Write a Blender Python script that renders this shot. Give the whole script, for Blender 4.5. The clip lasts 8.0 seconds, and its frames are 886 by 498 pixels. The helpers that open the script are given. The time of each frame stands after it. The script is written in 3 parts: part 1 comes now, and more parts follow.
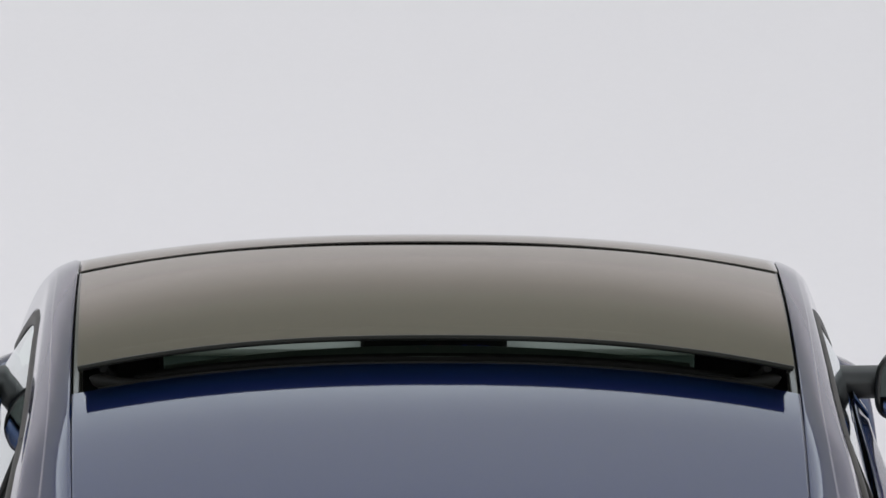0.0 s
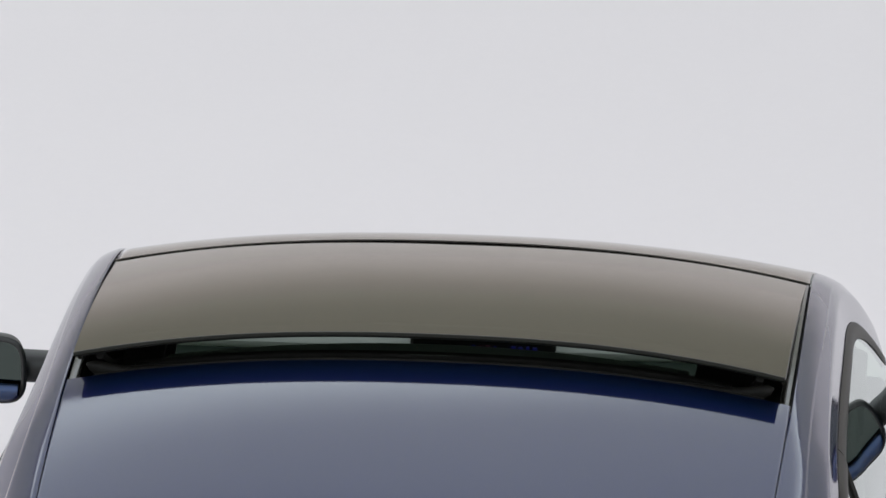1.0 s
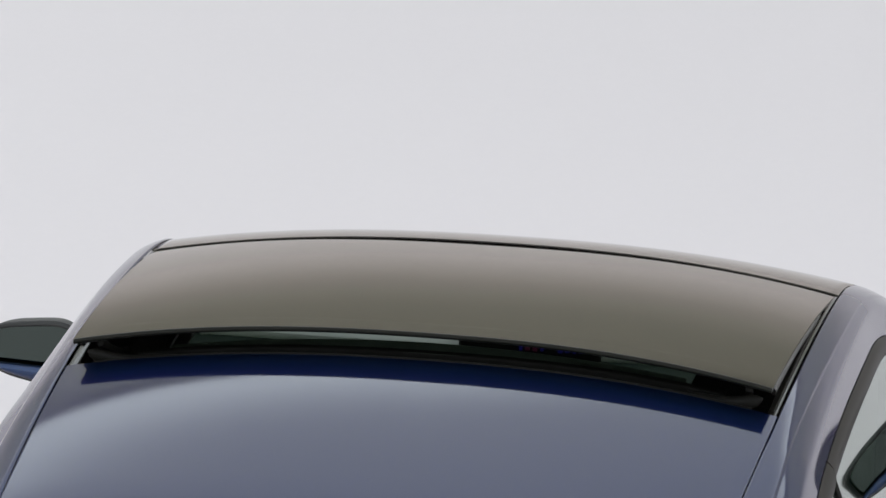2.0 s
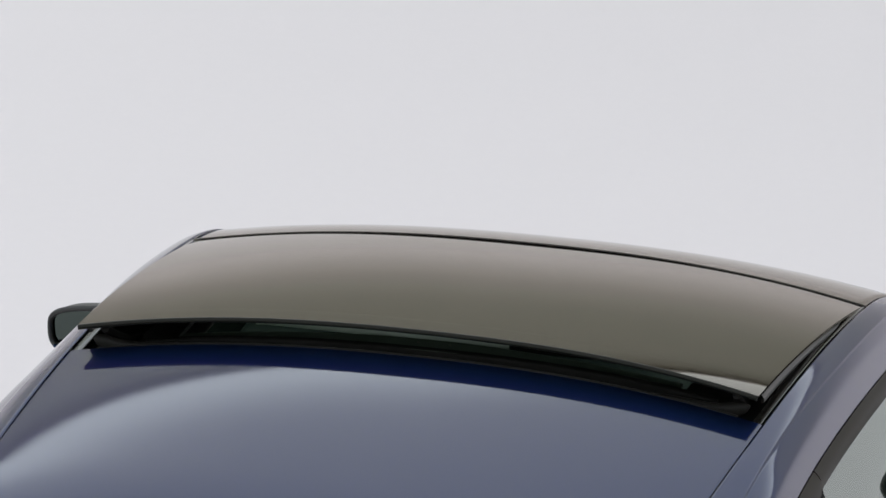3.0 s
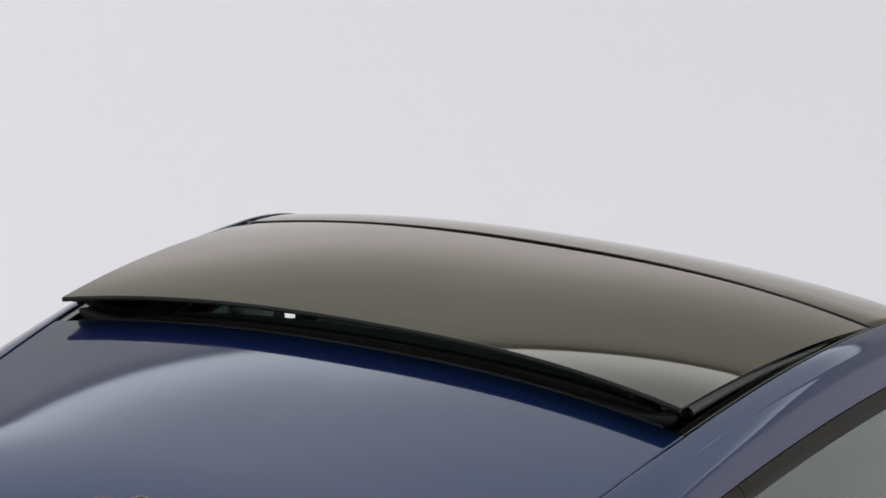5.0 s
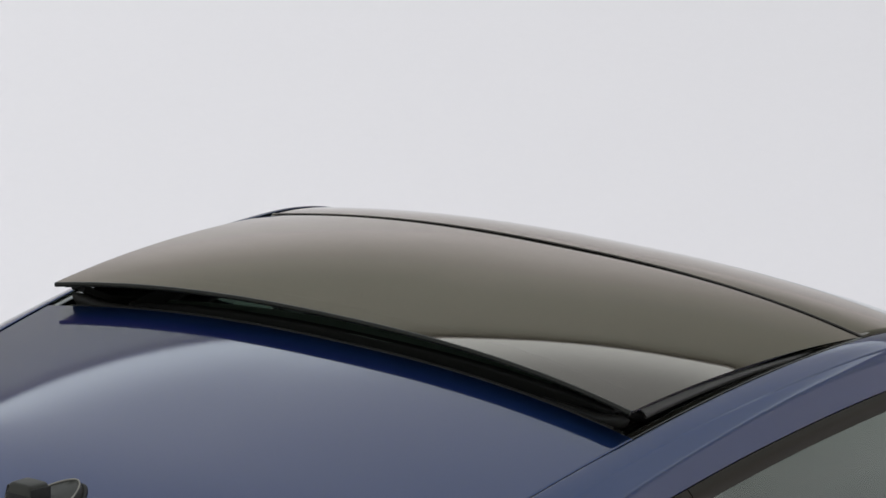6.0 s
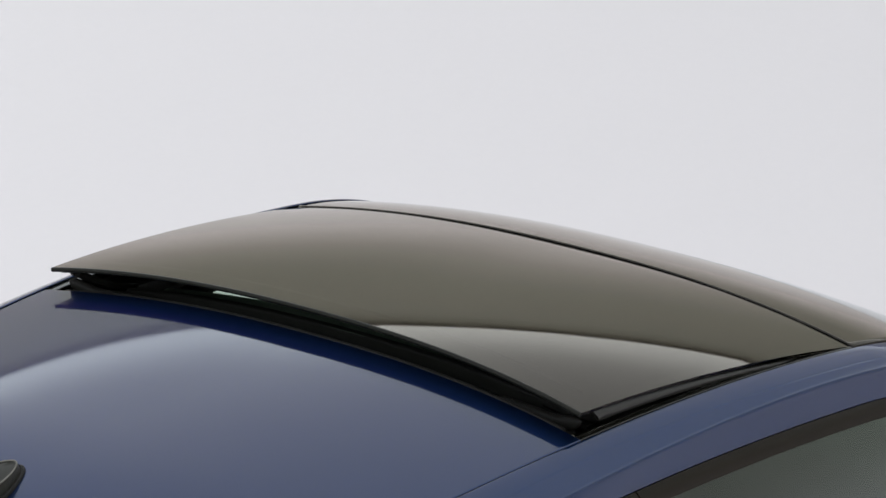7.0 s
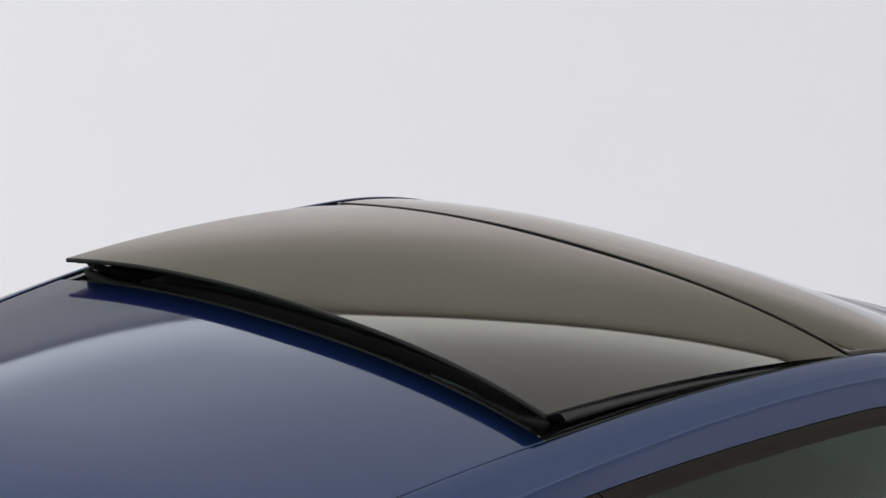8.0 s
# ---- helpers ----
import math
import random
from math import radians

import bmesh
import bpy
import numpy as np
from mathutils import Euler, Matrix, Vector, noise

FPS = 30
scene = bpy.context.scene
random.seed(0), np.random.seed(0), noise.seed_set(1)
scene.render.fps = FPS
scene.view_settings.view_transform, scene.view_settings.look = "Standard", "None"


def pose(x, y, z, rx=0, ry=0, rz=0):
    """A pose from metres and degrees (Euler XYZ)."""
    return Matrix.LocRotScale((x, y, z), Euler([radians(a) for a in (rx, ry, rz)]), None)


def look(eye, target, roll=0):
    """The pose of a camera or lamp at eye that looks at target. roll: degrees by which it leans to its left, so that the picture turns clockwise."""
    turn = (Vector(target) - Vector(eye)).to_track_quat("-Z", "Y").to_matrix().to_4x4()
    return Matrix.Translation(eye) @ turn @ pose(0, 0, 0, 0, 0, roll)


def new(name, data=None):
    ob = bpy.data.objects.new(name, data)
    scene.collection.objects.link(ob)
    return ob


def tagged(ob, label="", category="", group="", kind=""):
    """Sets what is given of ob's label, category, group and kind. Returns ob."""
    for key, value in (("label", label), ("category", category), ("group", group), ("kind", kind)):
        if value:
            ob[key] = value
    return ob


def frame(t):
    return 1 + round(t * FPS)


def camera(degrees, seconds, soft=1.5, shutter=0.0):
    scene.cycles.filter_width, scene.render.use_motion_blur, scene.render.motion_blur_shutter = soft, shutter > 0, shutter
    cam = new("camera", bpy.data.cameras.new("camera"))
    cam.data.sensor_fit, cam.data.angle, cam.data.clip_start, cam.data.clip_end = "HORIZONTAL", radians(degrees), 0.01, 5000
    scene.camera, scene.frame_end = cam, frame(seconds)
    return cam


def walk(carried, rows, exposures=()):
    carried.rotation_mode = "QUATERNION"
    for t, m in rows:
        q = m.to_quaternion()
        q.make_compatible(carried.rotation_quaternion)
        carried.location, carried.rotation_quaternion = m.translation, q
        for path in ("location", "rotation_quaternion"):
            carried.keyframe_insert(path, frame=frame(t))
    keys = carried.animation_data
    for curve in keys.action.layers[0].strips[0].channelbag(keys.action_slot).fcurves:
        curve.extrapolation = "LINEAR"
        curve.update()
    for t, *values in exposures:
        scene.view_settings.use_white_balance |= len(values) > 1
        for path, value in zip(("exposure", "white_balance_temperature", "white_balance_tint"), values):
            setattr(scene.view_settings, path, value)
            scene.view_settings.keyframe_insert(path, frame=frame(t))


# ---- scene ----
# Lens and path. The car stands along y, nose towards +y; y = 0 is the rear seam of the sunroof.
cam = camera(14.0, 8.0, soft=1.5)


def view(x, y, z, yaw, pitch, roll):
    a, b = radians(yaw), radians(pitch)
    way = Vector((-math.sin(a) * math.cos(b), math.cos(a) * math.cos(b), math.sin(b)))
    return look((x, y, z), Vector((x, y, z)) + way, roll)


PATH = [
    (0.0, -0.0919, -5.2205, 3.5275, -1.106, -19.842, 0.388),
    (0.5, 0.1390, -5.2276, 3.5287, 1.347, -19.833, 0.554),
    (1.0, 0.3624, -5.2304, 3.5350, 3.703, -19.852, 0.697),
    (1.5, 0.5843, -5.2278, 3.5456, 6.033, -19.895, 0.808),
    (2.0, 0.8121, -5.2191, 3.5587, 8.423, -19.952, 0.880),
    (2.5, 1.0435, -5.2027, 3.5736, 10.850, -20.025, 0.929),
    (3.0, 1.2739, -5.1767, 3.5902, 13.263, -20.117, 0.969),
    (3.5, 1.5020, -5.1407, 3.6087, 15.630, -20.231, 1.015),
    (4.0, 1.7394, -5.1004, 3.6316, 17.985, -20.349, 1.058),
    (4.5, 1.9959, -5.0595, 3.6608, 20.383, -20.461, 1.083),
    (5.0, 2.2629, -5.0085, 3.6935, 22.873, -20.585, 1.063),
    (5.5, 2.5358, -4.9417, 3.7276, 25.452, -20.725, 1.009),
    (6.0, 2.8122, -4.8552, 3.7621, 28.106, -20.882, 0.945),
    (6.5, 3.0895, -4.7478, 3.7963, 30.813, -21.053, 0.879),
    (7.0, 3.3637, -4.6294, 3.8329, 33.532, -21.221, 0.748),
    (7.5, 3.6321, -4.5103, 3.8742, 36.230, -21.374, 0.501),
    (8.0, 3.8969, -4.3919, 3.9183, 38.911, -21.516, 0.183),
]
walk(cam, [(t, view(*p)) for t, *p in PATH])

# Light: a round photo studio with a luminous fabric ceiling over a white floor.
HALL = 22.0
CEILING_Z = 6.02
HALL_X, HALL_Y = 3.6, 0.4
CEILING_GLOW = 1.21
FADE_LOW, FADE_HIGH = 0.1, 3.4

world = bpy.data.worlds.new("studio_air")
world.use_nodes = True
world.node_tree.nodes["Background"].inputs[0].default_value = (0.02, 0.02, 0.02, 1)
world.node_tree.nodes["Background"].inputs[1].default_value = 0.0
scene.world = world


# Materials.
def material(name, base, rough=0.5, metal=0.0, spec=0.5, coat=0.0, coat_rough=0.03, grain=0.0, grain_scale=60.0, stain=0.08, stain_scale=1.5, bump=0.0, bump_scale=300.0, edge=None):
    m = bpy.data.materials.new(name)
    m.use_nodes = True
    n, l = m.node_tree.nodes, m.node_tree.links
    b = n["Principled BSDF"]
    b.inputs["Roughness"].default_value = rough
    b.inputs["Metallic"].default_value = metal
    b.inputs["Specular IOR Level"].default_value = spec
    b.inputs["Coat Weight"].default_value = coat
    b.inputs["Coat Roughness"].default_value = coat_rough
    if edge:
        b.inputs["Specular Tint"].default_value = (*edge, 1)
    where = n.new("ShaderNodeTexCoord")
    big, small = n.new("ShaderNodeTexNoise"), n.new("ShaderNodeTexNoise")
    big.inputs["Scale"].default_value, small.inputs["Scale"].default_value = stain_scale, grain_scale
    for tex in (big, small):
        l.new(where.outputs["Object"], tex.inputs["Vector"])
    mix = n.new("ShaderNodeMix")
    mix.data_type, mix.blend_type = "RGBA", "MULTIPLY"
    mix.inputs[0].default_value = 1.0
    mix.inputs[6].default_value = (*base, 1)
    add = n.new("ShaderNodeMath")
    add.operation = "MULTIPLY_ADD"
    l.new(big.outputs[0], add.inputs[0])
    add.inputs[1].default_value = stain * 2
    two = n.new("ShaderNodeMath")
    two.operation = "MULTIPLY_ADD"
    l.new(small.outputs[0], two.inputs[0])
    two.inputs[1].default_value, two.inputs[2].default_value = grain * 2, 1.0 - stain - grain
    l.new(two.outputs[0], add.inputs[2])
    l.new(add.outputs[0], mix.inputs[7])
    l.new(mix.outputs[2], b.inputs["Base Color"])
    if bump:
        fine, bp = n.new("ShaderNodeTexNoise"), n.new("ShaderNodeBump")
        fine.inputs["Scale"].default_value = bump_scale
        l.new(where.outputs["Object"], fine.inputs["Vector"])
        l.new(fine.outputs[0], bp.inputs["Height"])
        bp.inputs["Strength"].default_value, bp.inputs["Distance"].default_value = 1.0, bump
        l.new(bp.outputs[0], b.inputs["Normal"])
    return m


def glass(name, tint, ior=1.5, sheen=(1, 1, 1), fall=5.0):
    m = bpy.data.materials.new(name)
    m.use_nodes = True
    n, l = m.node_tree.nodes, m.node_tree.links
    n.remove(n["Principled BSDF"])
    clear, gloss, mix = n.new("ShaderNodeBsdfTransparent"), n.new("ShaderNodeBsdfGlossy"), n.new("ShaderNodeMixShader")
    clear.inputs[0].default_value = (*tint, 1)
    gloss.inputs["Roughness"].default_value = 0.02
    facing, power, share = n.new("ShaderNodeLayerWeight"), n.new("ShaderNodeMath"), n.new("ShaderNodeMath")
    facing.inputs[0].default_value = 0.5
    power.operation, share.operation = "POWER", "MULTIPLY_ADD"
    power.inputs[1].default_value = fall
    l.new(facing.outputs["Facing"], power.inputs[0])
    l.new(power.outputs[0], share.inputs[0])
    tone, fade = n.new("ShaderNodeMix"), n.new("ShaderNodeMath")
    tone.data_type, fade.operation = "RGBA", "POWER"
    fade.inputs[1].default_value = fall * 1.5
    l.new(facing.outputs["Facing"], fade.inputs[0])
    l.new(fade.outputs[0], tone.inputs[0])
    tone.inputs[6].default_value, tone.inputs[7].default_value = (*sheen, 1), (0.97, 0.985, 1.0, 1)
    l.new(tone.outputs[2], gloss.inputs[0])
    base = ((ior - 1) / (ior + 1)) ** 2
    share.inputs[1].default_value, share.inputs[2].default_value = 1.0 - base, base
    l.new(share.outputs[0], mix.inputs[0])
    l.new(clear.outputs[0], mix.inputs[1])
    l.new(gloss.outputs[0], mix.inputs[2])
    l.new(mix.outputs[0], n["Material Output"].inputs[0])
    return m


def lit(name, colour, strength):
    """Glowing segments of a dashboard readout."""
    m = bpy.data.materials.new(name)
    m.use_nodes = True
    b = m.node_tree.nodes["Principled BSDF"]
    b.inputs["Base Color"].default_value = (0.01, 0.01, 0.01, 1)
    b.inputs["Emission Color"].default_value = (*colour, 1)
    b.inputs["Emission Strength"].default_value = strength
    return m


def glow(name, colour, strength, middle, inner, outer):
    """Luminous fabric out of view; its dim middle and bright rim shape roof reflections."""
    m = bpy.data.materials.new(name)
    m.use_nodes = True
    n, l = m.node_tree.nodes, m.node_tree.links
    b = n["Principled BSDF"]
    b.inputs["Base Color"].default_value = (0.25, 0.25, 0.25, 1)
    b.inputs["Roughness"].default_value = 0.9
    b.inputs["Emission Color"].default_value = (*colour, 1)
    where, flat, far, span = n.new("ShaderNodeTexCoord"), n.new("ShaderNodeVectorMath"), n.new("ShaderNodeVectorMath"), n.new("ShaderNodeMapRange")
    flat.operation, far.operation = "MULTIPLY_ADD", "LENGTH"
    flat.inputs[1].default_value, flat.inputs[2].default_value = (1, 1, 0), (-2.5, -8.8, 0)
    l.new(where.outputs["Object"], flat.inputs[0])
    l.new(flat.outputs[0], far.inputs[0])
    l.new(far.outputs["Value"], span.inputs[0])
    span.interpolation_type = "SMOOTHSTEP"
    span.inputs[1].default_value, span.inputs[2].default_value = inner, outer
    span.inputs[3].default_value, span.inputs[4].default_value = middle, strength
    centre, out, rim, total = n.new("ShaderNodeVectorMath"), n.new("ShaderNodeVectorMath"), n.new("ShaderNodeMapRange"), n.new("ShaderNodeMath")
    centre.operation, out.operation, total.operation = "MULTIPLY_ADD", "LENGTH", "MULTIPLY"
    centre.inputs[1].default_value, centre.inputs[2].default_value = (1, 1, 0), (-HALL_X, -HALL_Y, 0)
    l.new(where.outputs["Object"], centre.inputs[0])
    l.new(centre.outputs[0], out.inputs[0])
    l.new(out.outputs["Value"], rim.inputs[0])
    rim.interpolation_type = "SMOOTHSTEP"
    rim.inputs[1].default_value, rim.inputs[2].default_value = HALL - 6.0, HALL - 1.0
    rim.inputs[3].default_value, rim.inputs[4].default_value = 1.0, 1.5
    l.new(span.outputs[0], total.inputs[0])
    l.new(rim.outputs[0], total.inputs[1])
    l.new(total.outputs[0], b.inputs["Emission Strength"])
    return m


PAINT = material("blue_paint", (0.0115, 0.0325, 0.100), 0.37, metal=0.95, edge=(0.475, 0.385, 0.445), spec=0.0, coat=1.0, coat_rough=0.05, grain=0.06, grain_scale=900, stain=0.04, stain_scale=3, bump=0.00002, bump_scale=140)
SATIN_BLACK = material("satin_black_plastic", (0.016, 0.0155, 0.0145), 0.38, grain=0.2, grain_scale=400, stain=0.15)
RUBBER = material("black_rubber", (0.010, 0.0088, 0.0075), 0.6, spec=0.2, grain=0.2, grain_scale=500, stain=0.2)
GLASS_RIM = material("glass_edge_rim", (0.012, 0.0115, 0.009), 0.34, spec=0.12, grain=0.1, stain=0.1)
BLADE = material("satin_black_cover", (0.017, 0.015, 0.012), 0.36, spec=0.4, grain=0.1, stain=0.1)
STRIP = material("dark_side_strip", (0.010, 0.009, 0.007), 0.13, spec=0.5, grain=0.05, stain=0.1)
TRIM_MAT = material("window_trim_black", (0.014, 0.0105, 0.0065), 0.40, spec=0.08, grain=0.08, grain_scale=300, stain=0.1)
ROOF_GLASS = glass("tinted_roof_glass", (0.05, 0.05, 0.045), 1.5, (1.0, 0.905, 0.80))
GREEN_GLASS = glass("green_tinted_glass", (0.58, 0.73, 0.61), 1.3, (0.92, 1.0, 0.93), 2.9)
SCREEN_GLASS = glass("windscreen_glass", (0.66, 0.71, 0.68), 1.7)
DARK_GLASS = glass("privacy_glass", (0.14, 0.16, 0.15))
FABRIC = material("grey_seat_fabric", (0.085, 0.088, 0.084), 0.85, spec=0.2, grain=0.08, grain_scale=300, stain=0.15, bump=0.0001, bump_scale=600)
HEADLINER = material("grey_headliner", (0.10, 0.097, 0.09), 0.9, spec=0.2, grain=0.15, grain_scale=600, stain=0.06)
PALE_DASH = material("pale_grey_dash_plastic", (0.34, 0.345, 0.32), 0.6, spec=0.2, grain=0.08, grain_scale=300, stain=0.1)
BLUE_DIGITS = lit("blue_readout", (0.03, 0.03, 0.8), 0.045)
RED_DIGITS = lit("red_readout", (0.6, 0.02, 0.2), 0.02)
BLIND_GREEN = material("dark_green_blind_bar", (0.075, 0.10, 0.072), 0.4, spec=0.3, grain=0.06, grain_scale=300, stain=0.08)
DASH = material("dark_dash_plastic", (0.024, 0.034, 0.026), 0.7, spec=0.06, grain=0.04, grain_scale=200, stain=0.1)
AERIAL_MAT = material("olive_grey_rubber", (0.019, 0.0175, 0.013), 0.4, spec=0.18, grain=0.1, grain_scale=300, stain=0.12)
BRACKET = material("brown_grey_bracket", (0.15, 0.135, 0.11), 0.45, stain=0.1)
# Silver coloured dark in place of the dim surroundings it would reflect.
MIRROR_GLASS = material("darkened_mirror_silver", (0.07, 0.085, 0.078), 0.02, metal=1.0, stain=0.01)
ALLOY = material("silver_alloy", (0.5, 0.5, 0.51), 0.25, metal=0.9, grain=0.05, stain=0.06)
TYRE = material("tyre_rubber", (0.012, 0.012, 0.012), 0.7, spec=0.3, grain=0.2, stain=0.2)
RED_LENS = material("red_lamp_lens", (0.25, 0.008, 0.008), 0.08, coat=1.0, stain=0.05)
LAMP_LENS = material("clear_lamp_lens", (0.55, 0.57, 0.6), 0.06, metal=0.4, coat=1.0, stain=0.05)
FLOOR_WHITE = material("white_studio_floor", (0.80, 0.735, 0.735), 0.45, spec=0.3, grain=0.01, grain_scale=25, stain=0.015, stain_scale=0.35)
PLASTER = material("white_plaster", (0.72, 0.70, 0.68), 0.9, spec=0.1, grain=0.03, stain=0.03, stain_scale=0.4)
BACKDROP = material("painted_dimming_backdrop", (0.80, 0.735, 0.735), 0.7, spec=0.15, grain=0.01, grain_scale=12, stain=0.02, stain_scale=0.3)


def paint_dimming(m, stages):
    """Paints a wall's dimming with height into its colour, in stages: (low, high, colour at high)."""
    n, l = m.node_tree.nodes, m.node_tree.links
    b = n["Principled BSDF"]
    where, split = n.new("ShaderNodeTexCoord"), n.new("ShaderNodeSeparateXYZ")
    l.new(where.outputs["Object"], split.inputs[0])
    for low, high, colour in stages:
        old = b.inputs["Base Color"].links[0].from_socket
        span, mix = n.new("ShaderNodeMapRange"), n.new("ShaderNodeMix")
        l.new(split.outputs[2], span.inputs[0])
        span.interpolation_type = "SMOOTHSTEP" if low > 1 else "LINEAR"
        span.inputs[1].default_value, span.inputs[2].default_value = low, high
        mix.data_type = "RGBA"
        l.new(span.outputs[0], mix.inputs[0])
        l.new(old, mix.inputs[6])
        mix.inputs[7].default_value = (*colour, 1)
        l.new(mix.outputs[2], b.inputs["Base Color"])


# The wall darkens upwards by colour alone, for what the roof glass reflects.
paint_dimming(BACKDROP, [(FADE_LOW, FADE_HIGH, (0.495, 0.492, 0.43)), (5.2, CEILING_Z, (0.37, 0.36, 0.305))])
CEILING_LIGHT = glow("luminous_ceiling_fabric", (0.90, 0.99, 1.05), CEILING_GLOW, CEILING_GLOW * 0.55, 6.0, 18.5)


# Mesh helpers.
def finish(name, bm, mat, parent=None, label="", smooth=True, solid=0.0):
    bmesh.ops.recalc_face_normals(bm, faces=bm.faces[:])
    me = bpy.data.meshes.new(name)
    bm.to_mesh(me)
    bm.free()
    for p in me.polygons:
        p.use_smooth = smooth
    if smooth:
        me.set_sharp_from_angle(angle=radians(42))
    me.materials.append(mat)
    ob = new(name, me)
    if parent is not None:
        ob.parent = parent
    if label:
        tagged(ob, label)
    if solid:
        s = ob.modifiers.new("thick", "SOLIDIFY")
        s.thickness, s.offset = abs(solid), -1 if solid > 0 else 1
    return ob


part = finish


def sheet(fn, nu, nv):
    """A sheet over u and v from 0 to 1."""
    bm = bmesh.new()
    g = [[bm.verts.new(fn(i / nu, j / nv)) for j in range(nv + 1)] for i in range(nu + 1)]
    for i in range(nu):
        for j in range(nv):
            bm.faces.new((g[i][j], g[i + 1][j], g[i + 1][j + 1], g[i][j + 1]))
    return bm


def slab(top, bottom, nu, nv):
    """A closed solid between two sheets."""
    bm = bmesh.new()
    a = [[bm.verts.new(top(i / nu, j / nv)) for j in range(nv + 1)] for i in range(nu + 1)]
    b = [[bm.verts.new(bottom(i / nu, j / nv)) for j in range(nv + 1)] for i in range(nu + 1)]
    for i in range(nu):
        for j in range(nv):
            bm.faces.new((a[i][j], a[i + 1][j], a[i + 1][j + 1], a[i][j + 1]))
            bm.faces.new((b[i][j], b[i][j + 1], b[i + 1][j + 1], b[i + 1][j]))
    for i in range(nu):
        bm.faces.new((a[i][0], b[i][0], b[i + 1][0], a[i + 1][0]))
        bm.faces.new((a[i][nv], a[i + 1][nv], b[i + 1][nv], b[i][nv]))
    for j in range(nv):
        bm.faces.new((a[0][j], a[0][j + 1], b[0][j + 1], b[0][j]))
        bm.faces.new((a[nu][j], b[nu][j], b[nu][j + 1], a[nu][j + 1]))
    return bm


def sweep(path, section, up=(0, 0, 1), girth=None):
    """A closed bar: the section's (side, up) points carried along the path; girth scales it step by step."""
    bm, rings = bmesh.new(), []
    pts = [Vector(p) for p in path]
    for k, p in enumerate(pts):
        t = (pts[min(k + 1, len(pts) - 1)] - pts[max(k - 1, 0)]).normalized()
        side = t.cross(Vector(up)).normalized()
        high = side.cross(t).normalized()
        g = girth[k] if girth else 1.0
        rings.append([bm.verts.new(p + side * a * g + high * b * g) for a, b in section])
    n = len(section)
    for r, q in zip(rings, rings[1:]):
        for k in range(n):
            bm.faces.new((r[k], r[(k + 1) % n], q[(k + 1) % n], q[k]))
    bm.faces.new(rings[0][::-1])
    bm.faces.new(rings[-1])
    return bm


def round_section(w, h, r, n=3):
    out = []
    for cx, cy, a0 in ((w / 2 - r, h / 2 - r, 0), (-w / 2 + r, h / 2 - r, 90), (-w / 2 + r, -h / 2 + r, 180), (w / 2 - r, -h / 2 + r, 270)):
        for k in range(n + 1):
            a = radians(a0 + 90 * k / n)
            out.append((cx + r * math.cos(a), cy + r * math.sin(a)))
    return out


def ring_section(r, n=8):
    return [(r * math.cos(2 * math.pi * k / n), r * math.sin(2 * math.pi * k / n)) for k in range(n)]


def soft_box(size, centre, r=0.03, seg=3, turn=(0, 0, 0), shape=None):
    bm = bmesh.new()
    bmesh.ops.create_cube(bm, size=1.0)
    bmesh.ops.scale(bm, vec=size, verts=bm.verts)
    if shape:
        for v in bm.verts:
            v.co = Vector(shape(v.co))
    bmesh.ops.bevel(bm, geom=bm.edges[:], offset=r, segments=seg, profile=0.5, affect="EDGES")
    bmesh.ops.transform(bm, matrix=pose(*centre, *turn), verts=bm.verts)
    return bm


def lathe(profile, n=40, m=None):
    """Turned about x: (x, radius) points."""
    bm, rings = bmesh.new(), []
    for k in range(n):
        a = 2 * math.pi * k / n
        rings.append([bm.verts.new((x, r * math.cos(a), r * math.sin(a))) for x, r in profile])
    for k in range(n):
        p, q = rings[k], rings[(k + 1) % n]
        for j in range(len(profile) - 1):
            bm.faces.new((p[j], p[j + 1], q[j + 1], q[j]))
    if m is not None:
        bmesh.ops.transform(bm, matrix=m, verts=bm.verts)
    return bm


def lerp(a, b, t):
    return a + (b - a) * t


def along(y, table):
    for (y0, v0), (y1, v1) in zip(table, table[1:]):
        if y <= y1:
            s = min(max((y - y0) / (y1 - y0), 0), 1)
            s = s * s * (3 - 2 * s) * 0.5 + s * 0.5
            return v0 + (v1 - v0) * s
    return table[-1][1]


